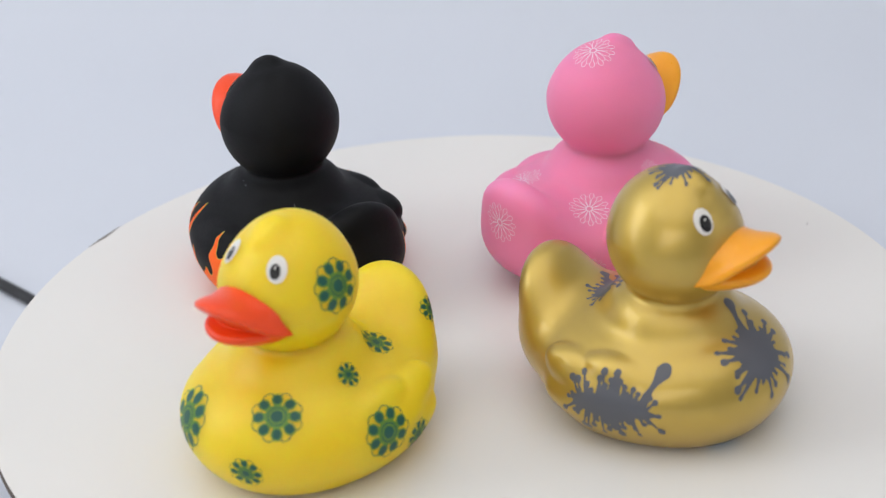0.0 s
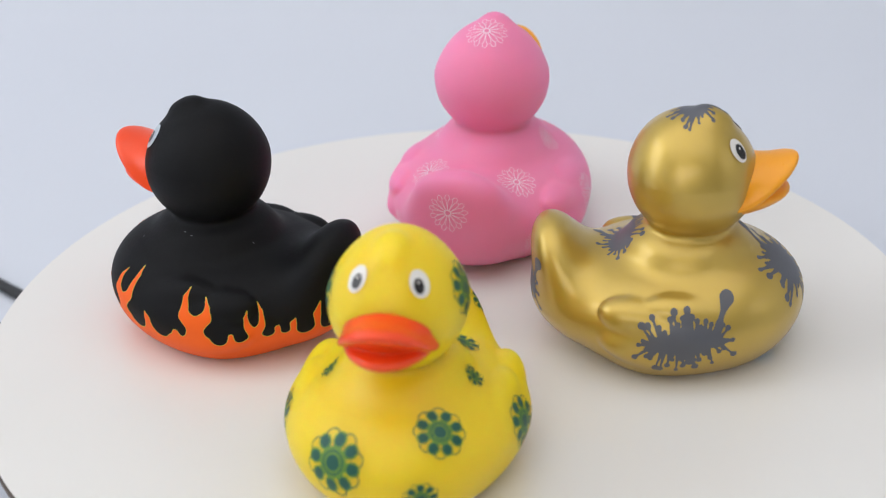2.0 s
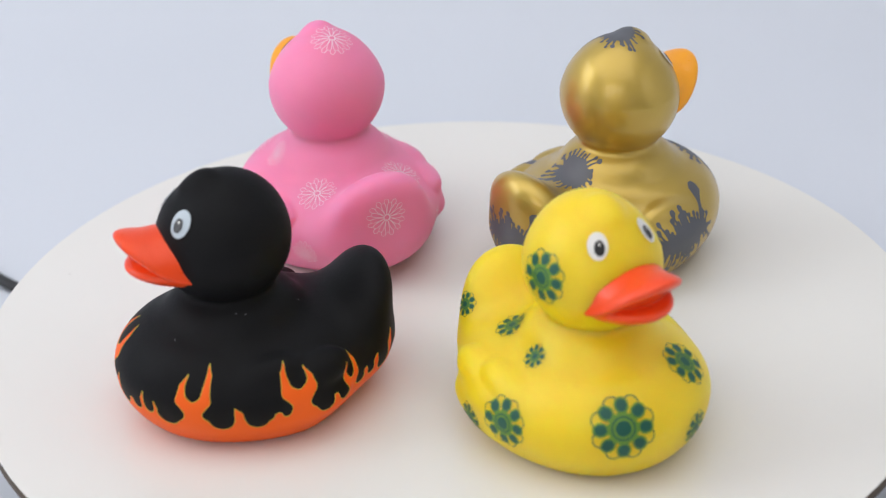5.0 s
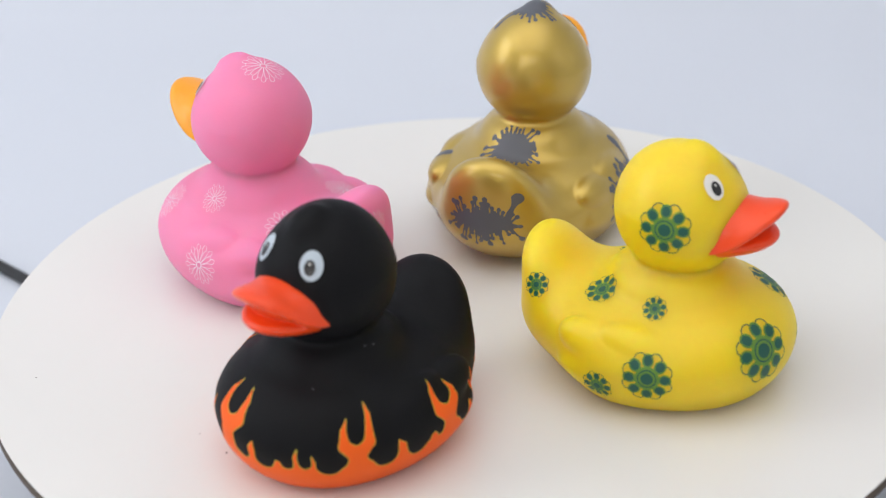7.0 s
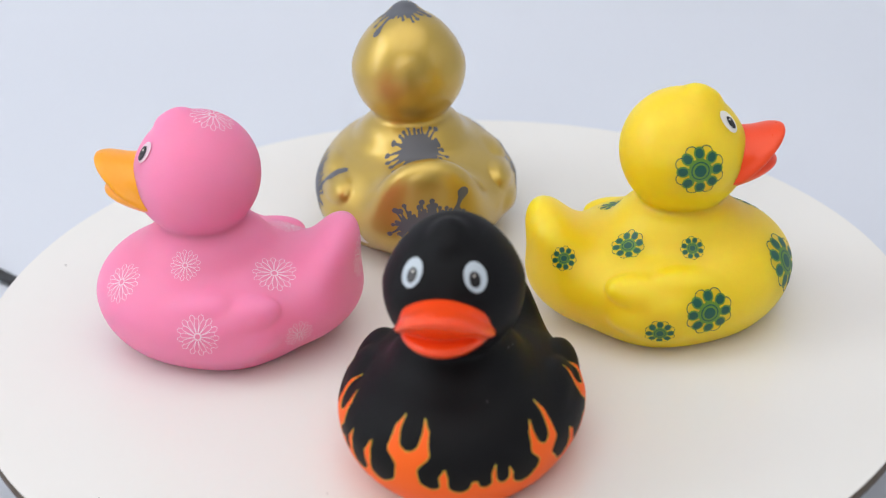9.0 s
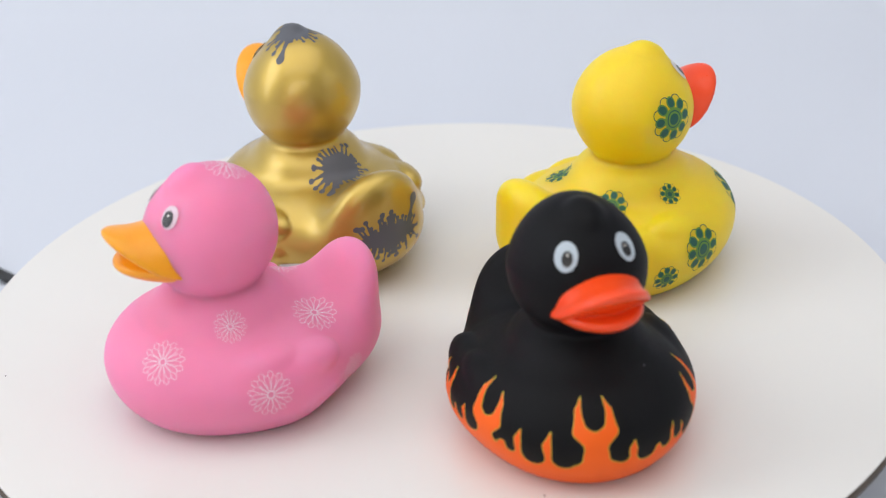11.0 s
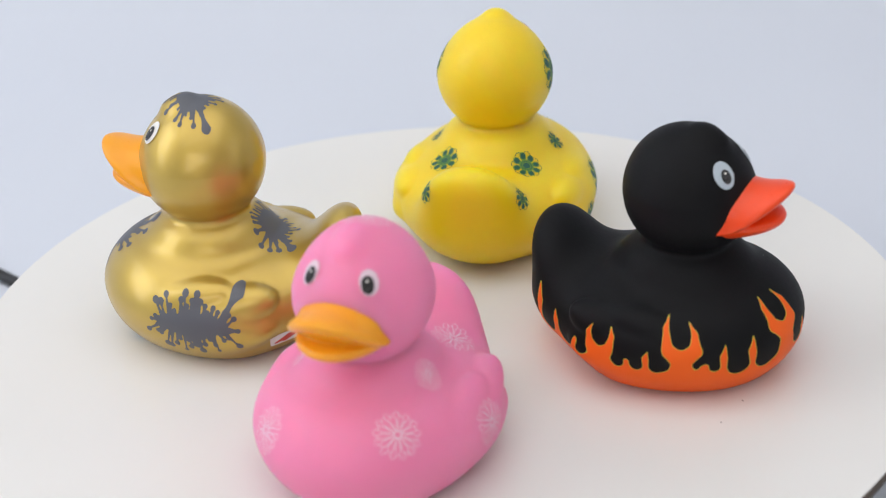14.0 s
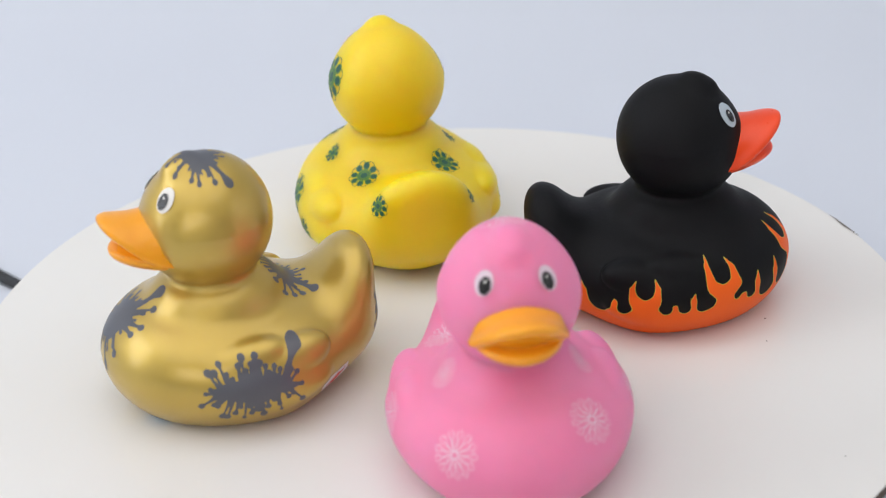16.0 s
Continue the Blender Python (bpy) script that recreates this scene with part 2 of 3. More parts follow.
def print_on(name, shape, place, out, turn, lift, mat, parent, label="", mirror=1, size=1.0):
    """Lay a flat shape on the skin near a place, seen along out; turn in degrees."""
    uv, polys = shape
    if not polys:
        return None
    uv = uv * size * np.array([mirror, 1])
    if mirror < 0:
        polys = [p[::-1] for p in polys]
    form = body_form if place[2] < 35 else head_form
    nrm = Vector(out).normalized()
    side = Vector((0, 0, 1)).cross(nrm)
    side = side.normalized() if side.length > 1e-3 else Vector((0, 1, 0))
    up = nrm.cross(side)
    a = radians(turn)
    t, b = side * math.cos(a) + up * math.sin(a), up * math.cos(a) - side * math.sin(a)
    start = np.array(place) + np.array(nrm) * 25.0 + uv[:, :1] * np.array(t) + uv[:, 1:] * np.array(b)
    pts = trace(start, np.tile(-np.array(nrm), (len(uv), 1)), form)
    g = gradient(form, pts)
    return mesh_part(name, (pts + g * lift) * SCALE, polys, g, mat, parent, label)


def surface_out(place):
    g = gradient(body_form if place[2] < 35 else head_form, np.array([place], float))[0]
    return tuple(g)


def oval(a, b):
    return flat_shape(lambda u, v: np.hypot(u / a, v / b) - 1, a * 1.1, b * 1.1, 26, 26)


def ring_dots(u, v, count, radius, dot, phase=0.0):
    ang = np.arctan2(v, u) - phase
    k = np.round(ang / (2 * np.pi / count)) * 2 * np.pi / count + phase
    x, y = u * np.cos(k) + v * np.sin(k), -u * np.sin(k) + v * np.cos(k)
    return x - radius, y, np.hypot((x - radius), y * 1.12) - dot


def mandala_dark(u, v):
    r = np.hypot(u, v)
    d = r - 0.235
    d = np.minimum(d, ring_dots(u, v, 8, 0.67, 0.18)[2])
    x, y, _ = ring_dots(u, v, 8, 0.80, 0.1, np.pi / 8)
    loop = np.abs(np.hypot(x, y * 0.8) - 0.175) - 0.017
    d = np.minimum(d, np.where(x > 0.0, loop, 9))
    return np.minimum(d, np.abs(r - 0.34) - 0.026)


def mandala_pale(u, v):
    r = np.hypot(u, v)
    x, y, e = ring_dots(u, v, 8, 0.67, 0.245)
    d = np.minimum(r - 0.47, e)
    return np.minimum(d, np.where((r > 0.4) & (r < 0.6), np.abs(y) - 0.08, 9))


def petal_ring(u, v, count, near, far, wide, phase):
    """Distance to a ring of petals, narrow at the root and pointed at the tip."""
    st = 2 * np.pi / count
    k = np.round((np.arctan2(v, u) - phase) / st) * st + phase
    x, y = u * np.cos(k) + v * np.sin(k), -u * np.sin(k) + v * np.cos(k)
    t = np.clip((x - near) / (far - near), 0, 1)
    half = wide * (0.35 + 1.0 * t) * np.sqrt(np.clip(1 - t ** 5, 0, 1))
    return np.maximum(np.abs(y) - half, np.maximum(near - x, x - far))


def flower_field(u, v):
    """Outlines of two rings of petals round a small eye, with a line down each petal."""
    front = petal_ring(u, v, 13, 0.17, 0.82, 0.115, 0.0)
    back = petal_ring(u, v, 13, 0.3, 1.0, 0.12, np.pi / 13)
    d = np.minimum(np.abs(np.hypot(u, v) - 0.14) - 0.013, np.abs(front) - 0.0145)
    return np.minimum(d, np.where(front > 0.0, np.abs(back) - 0.016, 9))


def splat_field(seed, a, b, tail=None, fingers=24, reach=0.3, upright=0.0):
    """A blot with half axes a and b, beaded runs all round it (upright: how far they stand straight up and down), and one long drop."""
    rnd = random.Random(seed)
    rays = []
    for i in range(fingers):
        w = 2 * math.pi * (i + rnd.uniform(-0.35, 0.35)) / fingers
        if upright:
            w += 0.22 * math.sin(2 * w)
        nx, ny = math.cos(w) / a, math.sin(w) / b
        nn = math.hypot(nx, ny)
        turn = rnd.uniform(-0.3, 0.3)
        nx, ny = nx / nn - turn * ny / nn, ny / nn + turn * nx / nn
        nx *= 1 - upright * abs(math.sin(w))
        far = reach * rnd.choice((0.2, 0.35, 0.5, 0.6, 0.8, 1.0, 1.15))
        bx, by = a * 0.9 * math.cos(w), b * 0.9 * math.sin(w)
        ex, ey = a * math.cos(w) + nx * far, b * math.sin(w) + ny * far
        rays.append((bx, by, ex, ey, rnd.uniform(0.012, 0.026), rnd.uniform(0.03, 0.05) + 0.12 * far * rnd.random()))

    def field(u, v):
        ang = np.arctan2(v / b, u / a)
        d = (np.hypot(u / a, v / b) - 1 - 0.06 * np.sin(5 * ang + seed) - 0.05 * np.sin(11 * ang + 2 * seed) - 0.03 * np.sin(19 * ang)) * min(a, b)
        for bx, by, ex, ey, thin, drop in rays:
            run = join(capsule2(u, v, bx, by, ex, ey, thin * 3.0, thin), np.hypot(u - ex, v - ey) - drop, 0.045)
            d = join(d, run, 0.035)
        if tail:
            bx, by, ex, ey, ra, rb = tail
            d = join(d, join(capsule2(u, v, bx, by, ex, ey, ra * 1.5, ra), capsule2(u, v, (bx + 2 * ex) / 3, (by + 2 * ey) / 3, ex, ey, ra, rb), 0.05), 0.06)
        return d
    return field


# ---------------------------------------------------------------- the four ducks
DUCKS = {}


# centres of the left and the right eye, painted on by hand and so a little uneven
EYES = {"y": ((17.0, 7.3, 59.9), (16.9, -6.8, 60.3)), "b": ((18.4, 7.2, 58.8), (17.7, -7.1, 58.7)),
        "p": ((18.2, 7.2, 59.2), (18.1, -7.4, 59.4)), "g": ((17.3, 7.0, 60.3), (17.3, -6.9, 59.2))}


def duck(key, label, body_mat, beak_mat, white_mat, eye_size, place, heading):
    root = tagged(new("rubber_duck"), label, "rubber duck", "rubber ducks on the turntable")
    mesh_part("body", *piece_of(*FORM, ~IS_HEAD), body_mat, root)
    head = mesh_part("head", *piece_of(*FORM, IS_HEAD), body_mat, root)
    mesh_part("beak", *piece_of(*BILL, BILL_OUT), beak_mat, root, "orange painted beak")
    for s, (ex, ey, ez) in zip((1, -1), EYES[key]):
        out = (0.62, 0.52 * s, 0.42)
        eye = print_on("eye", oval(*eye_size[:2]), (ex - 0.25, ey + 0.1 * s, ez + 0.25), out, -8 * s, 0.25, white_mat, root, "painted oval eye")
        print_on("pupil", oval(*eye_size[2:]), (ex + 0.2, ey - 0.08 * s, ez - 0.2), out, -8 * s, 0.4, PUPIL, eye)
        print_on("highlight", oval(0.28, 0.32), (ex + 0.1, ey - 0.08 * s, ez + 0.75), out, 0, 0.5, WHITE, eye)
    DUCKS[key] = (root, place, heading)
    return root


yellow = duck("y", "yellow rubber duck printed with dark green mandalas", YELLOW, RED, WHITE, (2.5, 3.4, 1.25, 1.9), (-0.03966, -0.04826), -129.0)
black = duck("b", "matt black rubber duck with orange flames", BLACK, RED, PALE, (2.85, 3.7, 1.35, 1.9), (-0.04934, 0.04243), 127.5)
pink = duck("p", "pink rubber duck printed with white line flowers", PINK, ORANGE, ROSE_WHITE, (2.35, 3.1, 1.5, 2.15), (0.04400, 0.04987), 42.4)
gold = duck("g", "metallic gold rubber duck with grey paint splats", GOLD, ORANGE, WHITE, (2.45, 3.35, 1.5, 2.15), (0.05467, -0.03502), -34.9)
gold.scale = (1.0, 1.0, 1.022)


# green mandalas of the yellow duck
M_DARK = flat_shape(mandala_dark, 1.05, 1.05, 64, 64)
M_PALE = flat_shape(mandala_pale, 1.05, 1.05, 56, 56)


def mandala(place, size, out=None, turn=0):
    out = out or surface_out(place)
    ob = print_on("mandala", M_PALE, place, out, turn, 0.06, OLIVE, yellow, "round green mandala print", size=size)
    print_on("mandala_dots", M_DARK, place, out, turn, 0.1, GREEN, ob, size=size)


mandala((34.2, -12.3, 19.6), 8.3)
mandala((27.6, 13.4, 26.5), 6.6)
mandala((36.3, 9.5, 12.2), 4.6)
mandala((5.9, 16.0, 53.4), 7.0, turn=8)
mandala((7.7, -16.6, 51.4), 7.0)
mandala((6.3, 30.6, 16.3), 6.9, turn=15)
mandala((8.8, -29.8, 14.9), 6.9)
mandala((-31.5, 13.2, 27.6), 3.5)
mandala((-28.8, -14.6, 26.0), 3.5, turn=10)
for s in (1, -1):
    mandala((-10.8, 12.6 * s, 27.7), 4.8, turn=12 * s)
    mandala((6.1, 17.6 * s, 28.1), 3.4, turn=20 * s)
    mandala((-4.6, 30.2 * s, 9.8), 4.3)

# white line flowers of the pink duck
F_LINE = flat_shape(flower_field, 1.06, 1.06, 170, 170)


def flower(place, size, turn=0):
    print_on("flower", F_LINE, place, surface_out(place), turn, 0.06, LINE, pink, "white outline flower print", size=size)


flower((0.4, -0.4, 66.8), 6.2, 10)
flower((-38.0, 1.0, 25.0), 6.0, 20)
flower((26.8, 16.4, 24.6), 5.9, 5)
flower((29.0, -17.0, 20.0), 5.9, 25)
for s in (1, -1):
    flower((8.0, 15.4 * s, 29.2), 4.3, 30)
    flower((-15.7, 13.8 * s, 26.5), 6.0, 0)
    flower((3.3, 31.8 * s, 16.2), 5.9, 12)
    flower((-23.5, 22.7 * s, 10.9), 4.2, 40)

# grey splats of the gold duck
SIDE = flat_shape(splat_field(3, 0.88, 0.25, (0.68, 0.15, 0.98, 0.80, 0.05, 0.17), 42, 0.40, 0.85), 1.45, 1.15, 230, 180)
ROUND = flat_shape(splat_field(8, 0.52, 0.46, (0.3, 0.3, 0.84, 0.74, 0.05, 0.15), 27, 0.40), 1.15, 1.15, 170, 170)
ROUND_SMALL = flat_shape(splat_field(5, 0.54, 0.35, (0.3, 0.2, 0.80, 0.66, 0.045, 0.14), 27, 0.38), 1.15, 1.15, 170, 170)


def splat(shape, place, size, turn=0, out=None):
    print_on("paint_splat", shape, place, out or surface_out(place), turn, 0.06, GREY, gold, "slate grey paint splat print", size=size)


splat(SIDE, (4.6, 31.4, 15.1), 12.0, -3, (0.05, 1, 0.15))
splat(SIDE, (4.6, -31.4, 15.1), 12.0, 3, (0.05, -1, 0.15))
splat(ROUND, (31.0, -3.0, 24.0), 13.0, 33)
splat(ROUND_SMALL, (-12.6, 0.0, 29.5), 10.0, 0, (0, 0, 1))
splat(ROUND, (6.4, 1.2, 67.7), 8.8, 172, (-0.02, 0, 1))
splat(SIDE, (-38.4, 0.5, 18.5), 10.5, 0, (-1, 0, 0.1))

# the white and red sticker low on the gold duck
TAG = flat_shape(lambda u, v: np.maximum(np.abs(u) / 5.0, np.abs(v) / 2.2) - 1, 5.2, 2.4, 24, 12)
MARK = flat_shape(lambda u, v: np.minimum(capsule2(u, v, -3.6, -1.0, 0.8, 0.5, 0.3, 0.95), capsule2(u, v, -0.8, -0.5, 3.6, 1.0, 0.95, 0.25)), 5, 2.2, 50, 24)
tag = print_on("sticker", TAG, (-20.5, 23.5, 8.0), (-0.5, 0.85, 0.0), 10, 0.12, STICKER, gold, "white sticker with a red mark")
print_on("sticker_mark", MARK, (-20.5, 23.5, 8.0), (-0.5, 0.85, 0.0), 10, 0.2, STICKER_RED, tag)

# blue smears along the foot of the gold duck
SMEAR = oval(4.2, 0.9)
for s in (1, -1):
    print_on("smear", SMEAR, (30.0, 13.5 * s, 1.4), (0.75, 0.66 * s, 0.0), 0, 0.06, BLUE, gold, "blue smear at the foot")

# pale scuffs on the black duck
SCUFF = oval(0.13, 0.4)
for place, turn in (((7.8, 13.0, 33.5), 80), ((-10.2, 7.5, 30.6), 20), ((23.9, 10.4, 28.5), 50), ((5.5, 13.6, 33.0), 100)):
    print_on("scuff", SCUFF, place, surface_out(place), turn, 0.05, GREY, black, "small grey scuff")

# flames round the foot of the black duck: u is the way round in degrees from the front, v the height
FORKS = ((-11.8, 26.3, 26.3, 7.0, 20.8), (-62, 24.6, 23.6, 7.6, 18.2), (-103.5, 20.4, 20.6, 7.2, 15.8), (24.5, 17.2, 15.6, 4.0, 11.8),
         (45.5, 23.2, 25.2, 6.2, 18.2), (95.5, 24.5, 22.6, 7.4, 18.6), (126.5, 20.2, 21, 4.6, 15.8))
TONGUES = ((-30, 19.6, 2), (-43, 18.5, 2), (-51, 13.6, 1), (-78.5, 16.6, 1.5), (-88, 13.4, 1), (-119, 14.5, -1), (-138, 17.4, -2), (-151, 22.3, -2),
           (-166, 15, -1), (2.5, 17, 1), (13.5, 12.8, -1), (65, 15.8, -2), (83.5, 12.3, -1), (114, 12.9, -1), (138, 14.4, 1), (145.5, 16, 2), (156.5, 19.8, 3),
           (168, 15, 2), (179, 17, 1))


EDGES = sorted([(at - half - 0.5, at + half + 0.5) for at, _, _, half, _ in FORKS] + [(at - 1.6, at + 1.6) for at, _, _ in TONGUES])


def flame_field(grow):
    def field(u, v):
        d = v - 11.6 - 0.5 * np.sin(np.radians(u) * 7 + 1)
        for at, left_high, right_high, half, notch in FORKS:
            x = (u - at) * 0.58
            w = half * 0.58
            stem = capsule2(x, v, 0, 7, 0, notch - 3.0, w * 0.9, w * 0.55)
            t = stem
            for s, high in ((-1, left_high), (1, right_high)):
                arm = join(capsule2(x, v, s * w * 0.25, notch - 2.6, s * w * 0.85, notch - 0.6, w * 0.5, w * 0.36),
                           capsule2(x, v, s * w * 0.85, notch - 0.6, s * w * 0.92, high - 2.2, w * 0.36, w * 0.16), 0.5)
                arm = join(arm, capsule2(x, v, s * w * 0.92, high - 2.2, s * w * 0.7, high, w * 0.16, 0.05), 0.4)
                t = join(t, arm, 0.5)
            d = join(d, t, 2.0)
        for at, high, lean in TONGUES:
            x = (u - at) * 0.58
            t = join(capsule2(x, v, -lean * 0.5, 8, -lean * 0.2, high * 0.5 + 6, 2.1, 1.0),
                     capsule2(x, v, -lean * 0.2, high * 0.5 + 6, lean * 0.25, high, 1.0, 0.05), 0.5)
            d = join(d, t, 1.6)
        for a, b in zip(EDGES, EDGES[1:]):
            gap = (b[0] - a[1]) * 0.58
            if gap > 1.6:
                r = min(gap * 0.54, 3.4)
                x = (u - (a[1] + b[0]) / 2) * 0.58
                low = 9.2 + (3.4 - r) * 1.1
                d = carve(d, -capsule2(x, v, 0, low + r, 0, low + 6.0 + r, r, r * 0.55), 0.7)
        return d - grow
    return field


def flames(name, grow, lift, mat, parent, label):
    uv, polys = flat_shape(lambda u, v: flame_field(grow)(u, v + 14.1), 180.0, 13.8, 760, 110)
    a, z = np.radians(uv[:, 0]), uv[:, 1] + 14.1
    way = np.stack([-np.cos(a), -np.sin(a), np.zeros(len(a))], 1)
    start = np.stack([58 * np.cos(a), 58 * np.sin(a), z], 1)
    pts = trace(start, way, body_form)
    g = gradient(body_form, pts)
    return mesh_part(name, (pts + g * lift) * SCALE, polys, g, mat, parent, label)


rim = flames("flame_outline", 0.16, 0.07, FLAME_EDGE, black, "thin yellow-green flame outline")
flames("flame_print", 0.0, 0.13, FLAME, rim, "orange flame print")


# ---------------------------------------------------------------- turntable
def disc_mesh(radius, z0, z1, bevel, seg=160):
    bm = bmesh.new()
    profile = [(0, z0), (radius - bevel, z0), (radius, z0 + bevel), (radius, z1 - bevel), (radius - bevel, z1), (0, z1)]
    rings = []
    for r, z in profile:
        if r == 0:
            rings.append([bm.verts.new((0, 0, z))])
        else:
            rings.append([bm.verts.new((r * math.cos(2 * math.pi * i / seg), r * math.sin(2 * math.pi * i / seg), z)) for i in range(seg)])
    for a, b in zip(rings, rings[1:]):
        for i in range(seg):
            j = (i + 1) % seg
            if len(a) == 1:
                bm.faces.new((a[0], b[j], b[i]))
            elif len(b) == 1:
                bm.faces.new((a[i], a[j], b[0]))
            else:
                bm.faces.new((a[i], a[j], b[j], b[i]))
    return bm


def flat(ob):
    for p in ob.data.polygons:
        p.use_smooth = len(p.vertices) == 4
    return ob


R = 0.1430
table = tagged(new("turntable_board"), "round white laminated board with a dark raw edge", "turntable")
flat(part("core", disc_mesh(R, -0.0036, -0.0006, 0.0003), EDGE, table, "dark brown raw board edge"))
flat(part("laminate", disc_mesh(R - 0.0002, -0.0006, 0.0, 0.0002), BOARD, table, "off-white laminate top"))
bm = bmesh.new()
for i in range(7):
    a = radians(i * 1.1 - 3.3)
    w = 0.0010 * (1 - abs(i - 3) / 3.6)
    vs = [bm.verts.new(((R - d) * math.cos(a), (R - d) * math.sin(a), 0.00012)) for d in (0.0002, 0.0002 + w)]
bm.verts.ensure_lookup_table()
for i in range(6):
    bm.faces.new((bm.verts[2 * i], bm.verts[2 * i + 2], bm.verts[2 * i + 3], bm.verts[2 * i + 1]))
chip = part("edge_chip", bm, DIRT, table, "small dark chip in the rim")
chip.matrix_basis = Matrix.Rotation(radians(148.6), 4, "Z")

base = tagged(new("motor_unit"), "grey round motor housing under the board", "motor unit")
flat(part("housing", disc_mesh(0.085, -0.045, -0.006, 0.004), METAL, base))
flat(part("spindle", disc_mesh(0.02, -0.006, -0.0036, 0.0003, 48), METAL, base))

# ---------------------------------------------------------------- the white backdrop, and an added enclosure out of view
FLOOR_Z = -0.045


def sweep():
    """Floor that curves up into the back, with shallow folds."""
    bm = bmesh.new()
    prof = [(-1.4, FLOOR_Z), (-0.6, FLOOR_Z), (0.0, FLOOR_Z), (0.3, FLOOR_Z)]
    for i in range(1, 13):
        a = radians(i * 7.5)
        prof.append((0.3 + 0.32 * math.sin(a), FLOOR_Z + 0.32 * (1 - math.cos(a))))
    prof += [(0.62, z) for z in (0.4, 0.55, 0.75, 1.0, 1.35)]
    n = 140
    rows = []
    for y, z in prof:
        row = []
        for i in range(n + 1):
            x = -1.45 + 2.9 * i / n
            up = min(max((z + 0.02) / 0.25, 0), 1)
            f = 0.042 * noise.noise(Vector((x * 5.5, z * 0.8, 3.1))) + 0.008 * noise.noise(Vector((x * 12, z * 1.5, 8.7)))
            row.append(bm.verts.new((x, y - f * up * 2.4, z)))
        rows.append(row)
    for a, b in zip(rows, rows[1:]):
        for i in range(n):
            bm.faces.new((a[i], a[i + 1], b[i + 1], b[i]))
    ob = part("backdrop", bm, CLOTH, None)
    return tagged(ob, "white cloth backdrop swept up behind the turntable", "backdrop", kind="structure")


sweep()


def slab(name, x0, x1, y0, y1, z0, z1, label, mat=None):
    bm = bmesh.new()
    bmesh.ops.create_cube(bm, size=1, matrix=Matrix.Translation(((x0 + x1) / 2, (y0 + y1) / 2, (z0 + z1) / 2)) @ Matrix.Diagonal((x1 - x0, y1 - y0, z1 - z0, 1)))
    ob = part(name, bm, mat or BOUNCE_WHITE, None)
    for p in ob.data.polygons:
        p.use_smooth = False
    return tagged(ob, label, "wall", kind="structure")


# unseen side walls and roof, added to close the set and bounce light
slab("unseen_wall_west", -1.49, -1.46, -1.4, 0.68, FLOOR_Z, 1.35, "unseen white cloth wall added to bounce light")
slab("unseen_wall_east", 1.46, 1.49, -1.4, 0.68, FLOOR_Z, 1.35, "unseen white cloth wall added to bounce light")
# added behind the camera, never in view: gives the gold darker reflections
slab("unseen_wall_south", -1.49, 1.49, -1.44, -1.41, FLOOR_Z, 1.35, "unseen grey wall added behind the camera to darken reflections", REFLECTED_GREY)
slab("unseen_ceiling", -1.49, 1.49, -1.44, 0.68, 1.36, 1.39, "unseen white cloth roof added to bounce light")

# ---------------------------------------------------------------- cable
curve = bpy.data.curves.new("power_cable", "CURVE")
curve.dimensions = "3D"
curve.bevel_depth, curve.bevel_resolution = 0.0022, 5
sp = curve.splines.new("BEZIER")
CABLE = [(-0.36, 0.275, FLOOR_Z + 0.0024), (-0.24, 0.185, FLOOR_Z + 0.0024), (-0.166, 0.1175, FLOOR_Z + 0.0024),
         (-0.156, 0.108, FLOOR_Z + 0.0024), (-0.088, 0.03, FLOOR_Z + 0.006)]
sp.bezier_points.add(len(CABLE) - 1)
for b, c in zip(sp.bezier_points, CABLE):
    b.co, b.handle_left_type, b.handle_right_type = c, "AUTO", "AUTO"
curve.materials.append(RUBBER)
cable = tagged(new("power_cable", curve), "black rubber power cable running under the turntable", "cable")

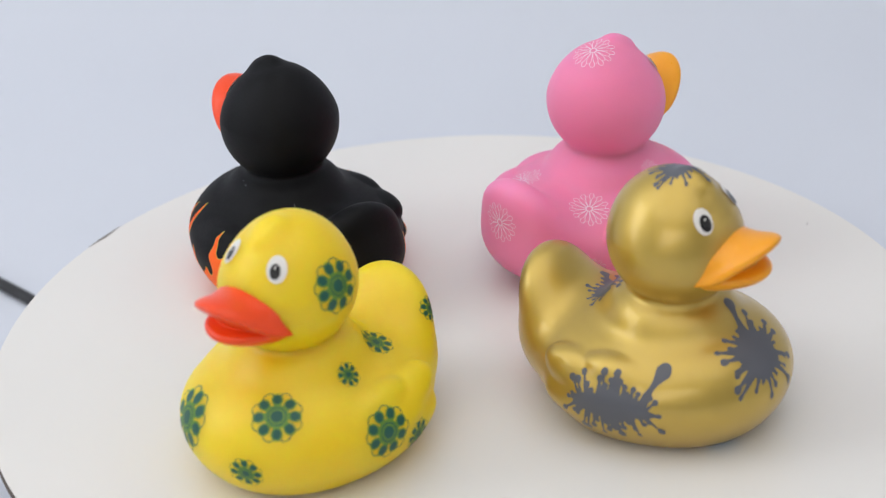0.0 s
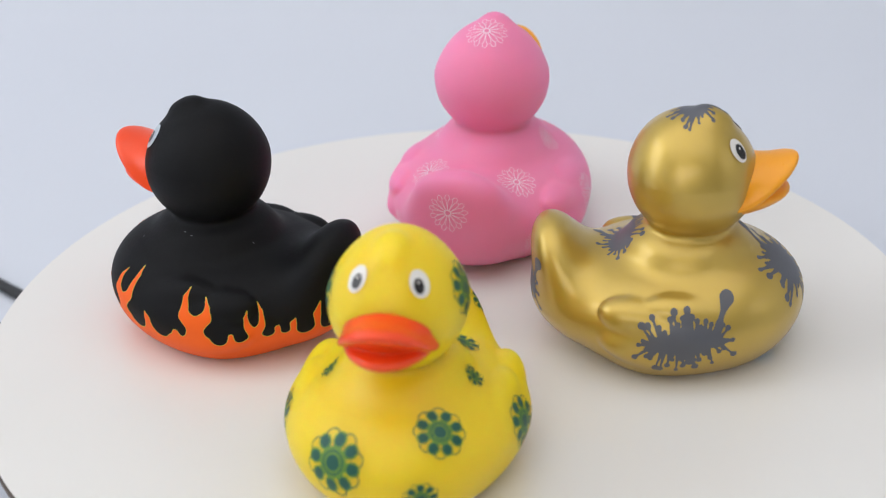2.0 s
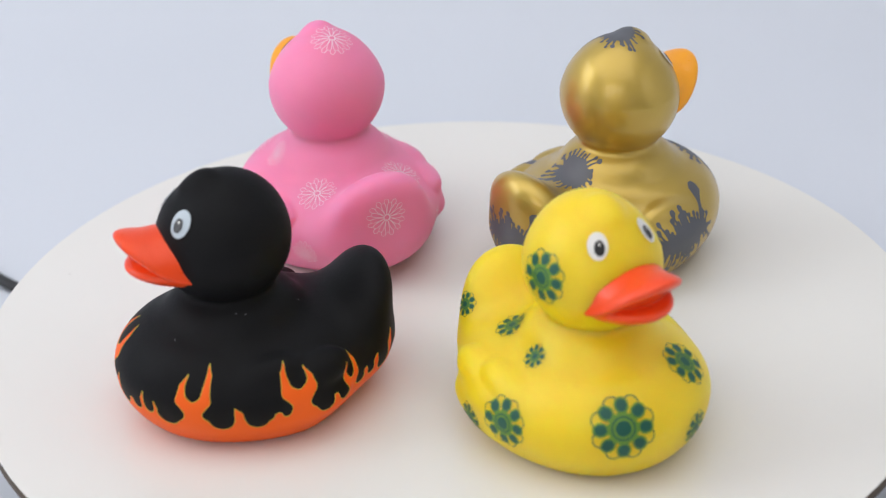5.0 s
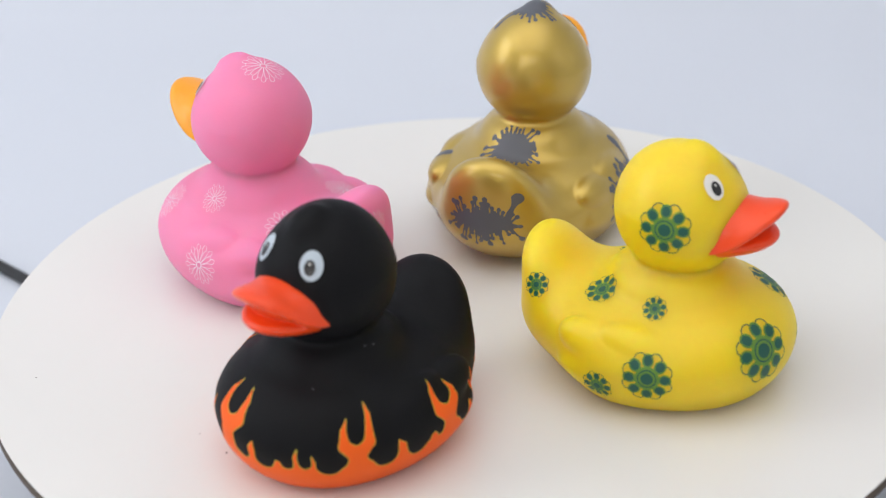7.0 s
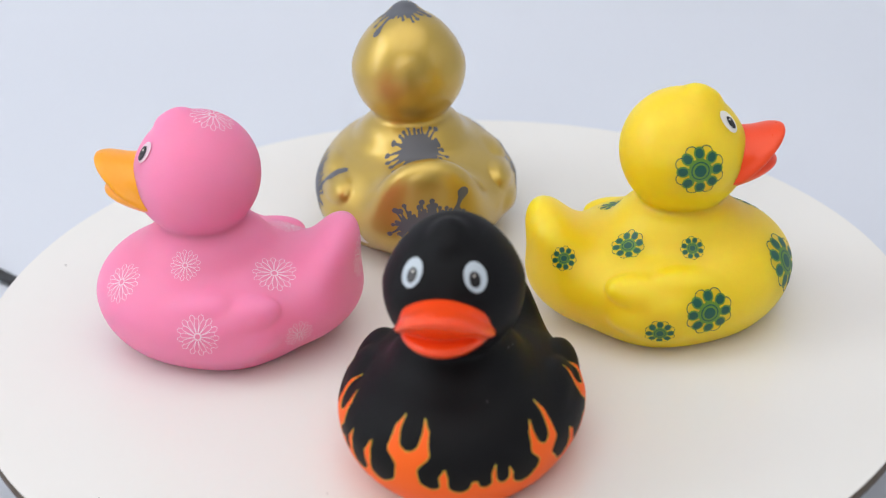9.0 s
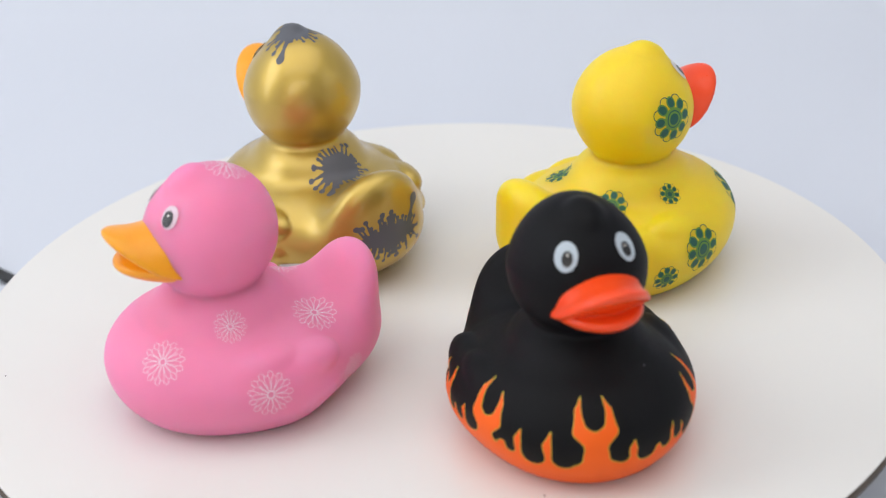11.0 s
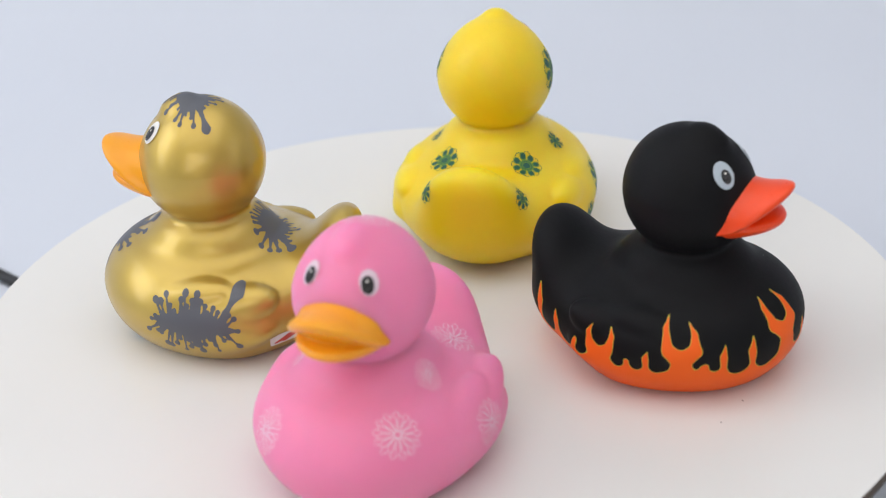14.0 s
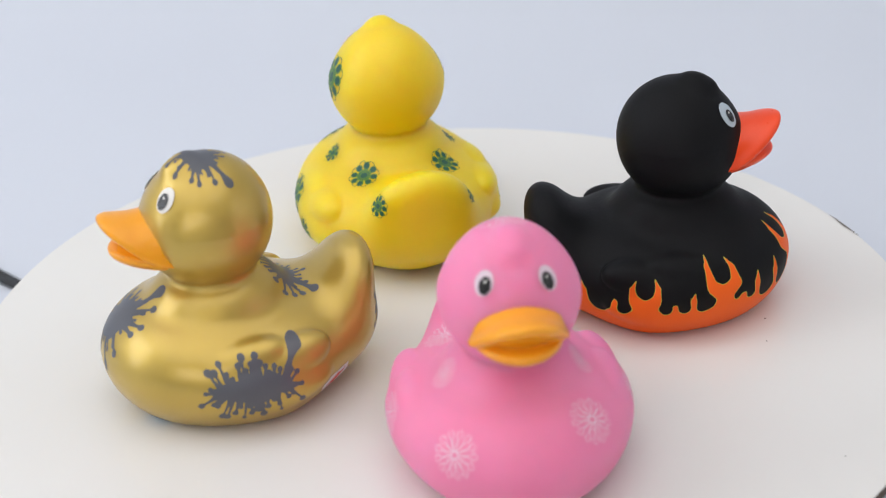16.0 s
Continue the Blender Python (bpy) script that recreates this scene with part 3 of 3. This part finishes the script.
# specks of dirt on the board
SPECKS = []
for x, y, r in ((0.1163, 0.0640, 0.00035), (-0.0526, 0.0784, 0.0004), (-0.0414, 0.0845, 0.00025), (0.0003, 0.1283, 0.0003)):
    bm = bmesh.new()
    bmesh.ops.create_icosphere(bm, subdivisions=2, radius=r * 0.75)
    for v in bm.verts:
        v.co *= 1 + 0.3 * noise.noise(v.co * 2500 + Vector((x * 900, 0, 0)))
        v.co.z = max(v.co.z * 0.5, -0.1 * r) + 0.1 * r
    ob = tagged(part("dirt_speck", bm, DIRT, None), "tiny dark speck of dirt on the board", "dirt speck", "specks on the board")
    SPECKS.append((ob, (x, y), x * 3000))


# ---------------------------------------------------------------- movement
def motions():
    turns = [(0, -0.28), (0.5, 7.16), (1, 14.45), (1.5, 21.73), (2, 29.06), (2.5, 36.41), (3, 43.74), (3.5, 51.11),
             (4, 58.41), (4.5, 65.63), (5, 72.84), (5.5, 80.09), (6, 87.45), (6.5, 94.83), (7, 102.00), (7.5, 109.54),
             (8, 117.11), (8.5, 124.53), (9, 131.86), (9.5, 138.93), (10, 145.90), (10.5, 152.93), (11, 160.15), (11.5, 167.51),
             (12, 174.86), (12.5, 182.14), (13, 189.60), (13.5, 196.85), (14, 204.13), (14.5, 211.42), (15, 218.72), (15.5, 226.04),
             (16, 233.48)]
    times = [i * 0.25 for i in range(65)]
    ts, ds = [a for a, _ in turns], [b for _, b in turns]

    def carry(ob, place, heading):
        rows = []
        for t in times:
            a = float(np.interp(t, ts, ds))
            spin = Matrix.Rotation(radians(a), 4, "Z")
            rows.append((t, spin @ pose(place[0], place[1], 0, 0, 0, heading)))
        walk(ob, rows)

    carry(table, (0.0028, -0.0002), 0.0)
    for root, place, heading in DUCKS.values():
        carry(root, place, heading)
    for ob, place, heading in SPECKS:
        carry(ob, place, heading)
    drift = [(0.0, 0.0, 0.0), (2.0, 0.002, -0.005), (3.5, 0.004, -0.011), (5.0, 0.001, -0.006), (6.0, -0.002, -0.002),
             (8.5, 0.0, -0.002), (11.0, 0.001, 0.002), (16.0, -0.001, 0.006)]
    walk(cable, [(t, pose(x, y, 0)) for t, x, y in drift])


motions()
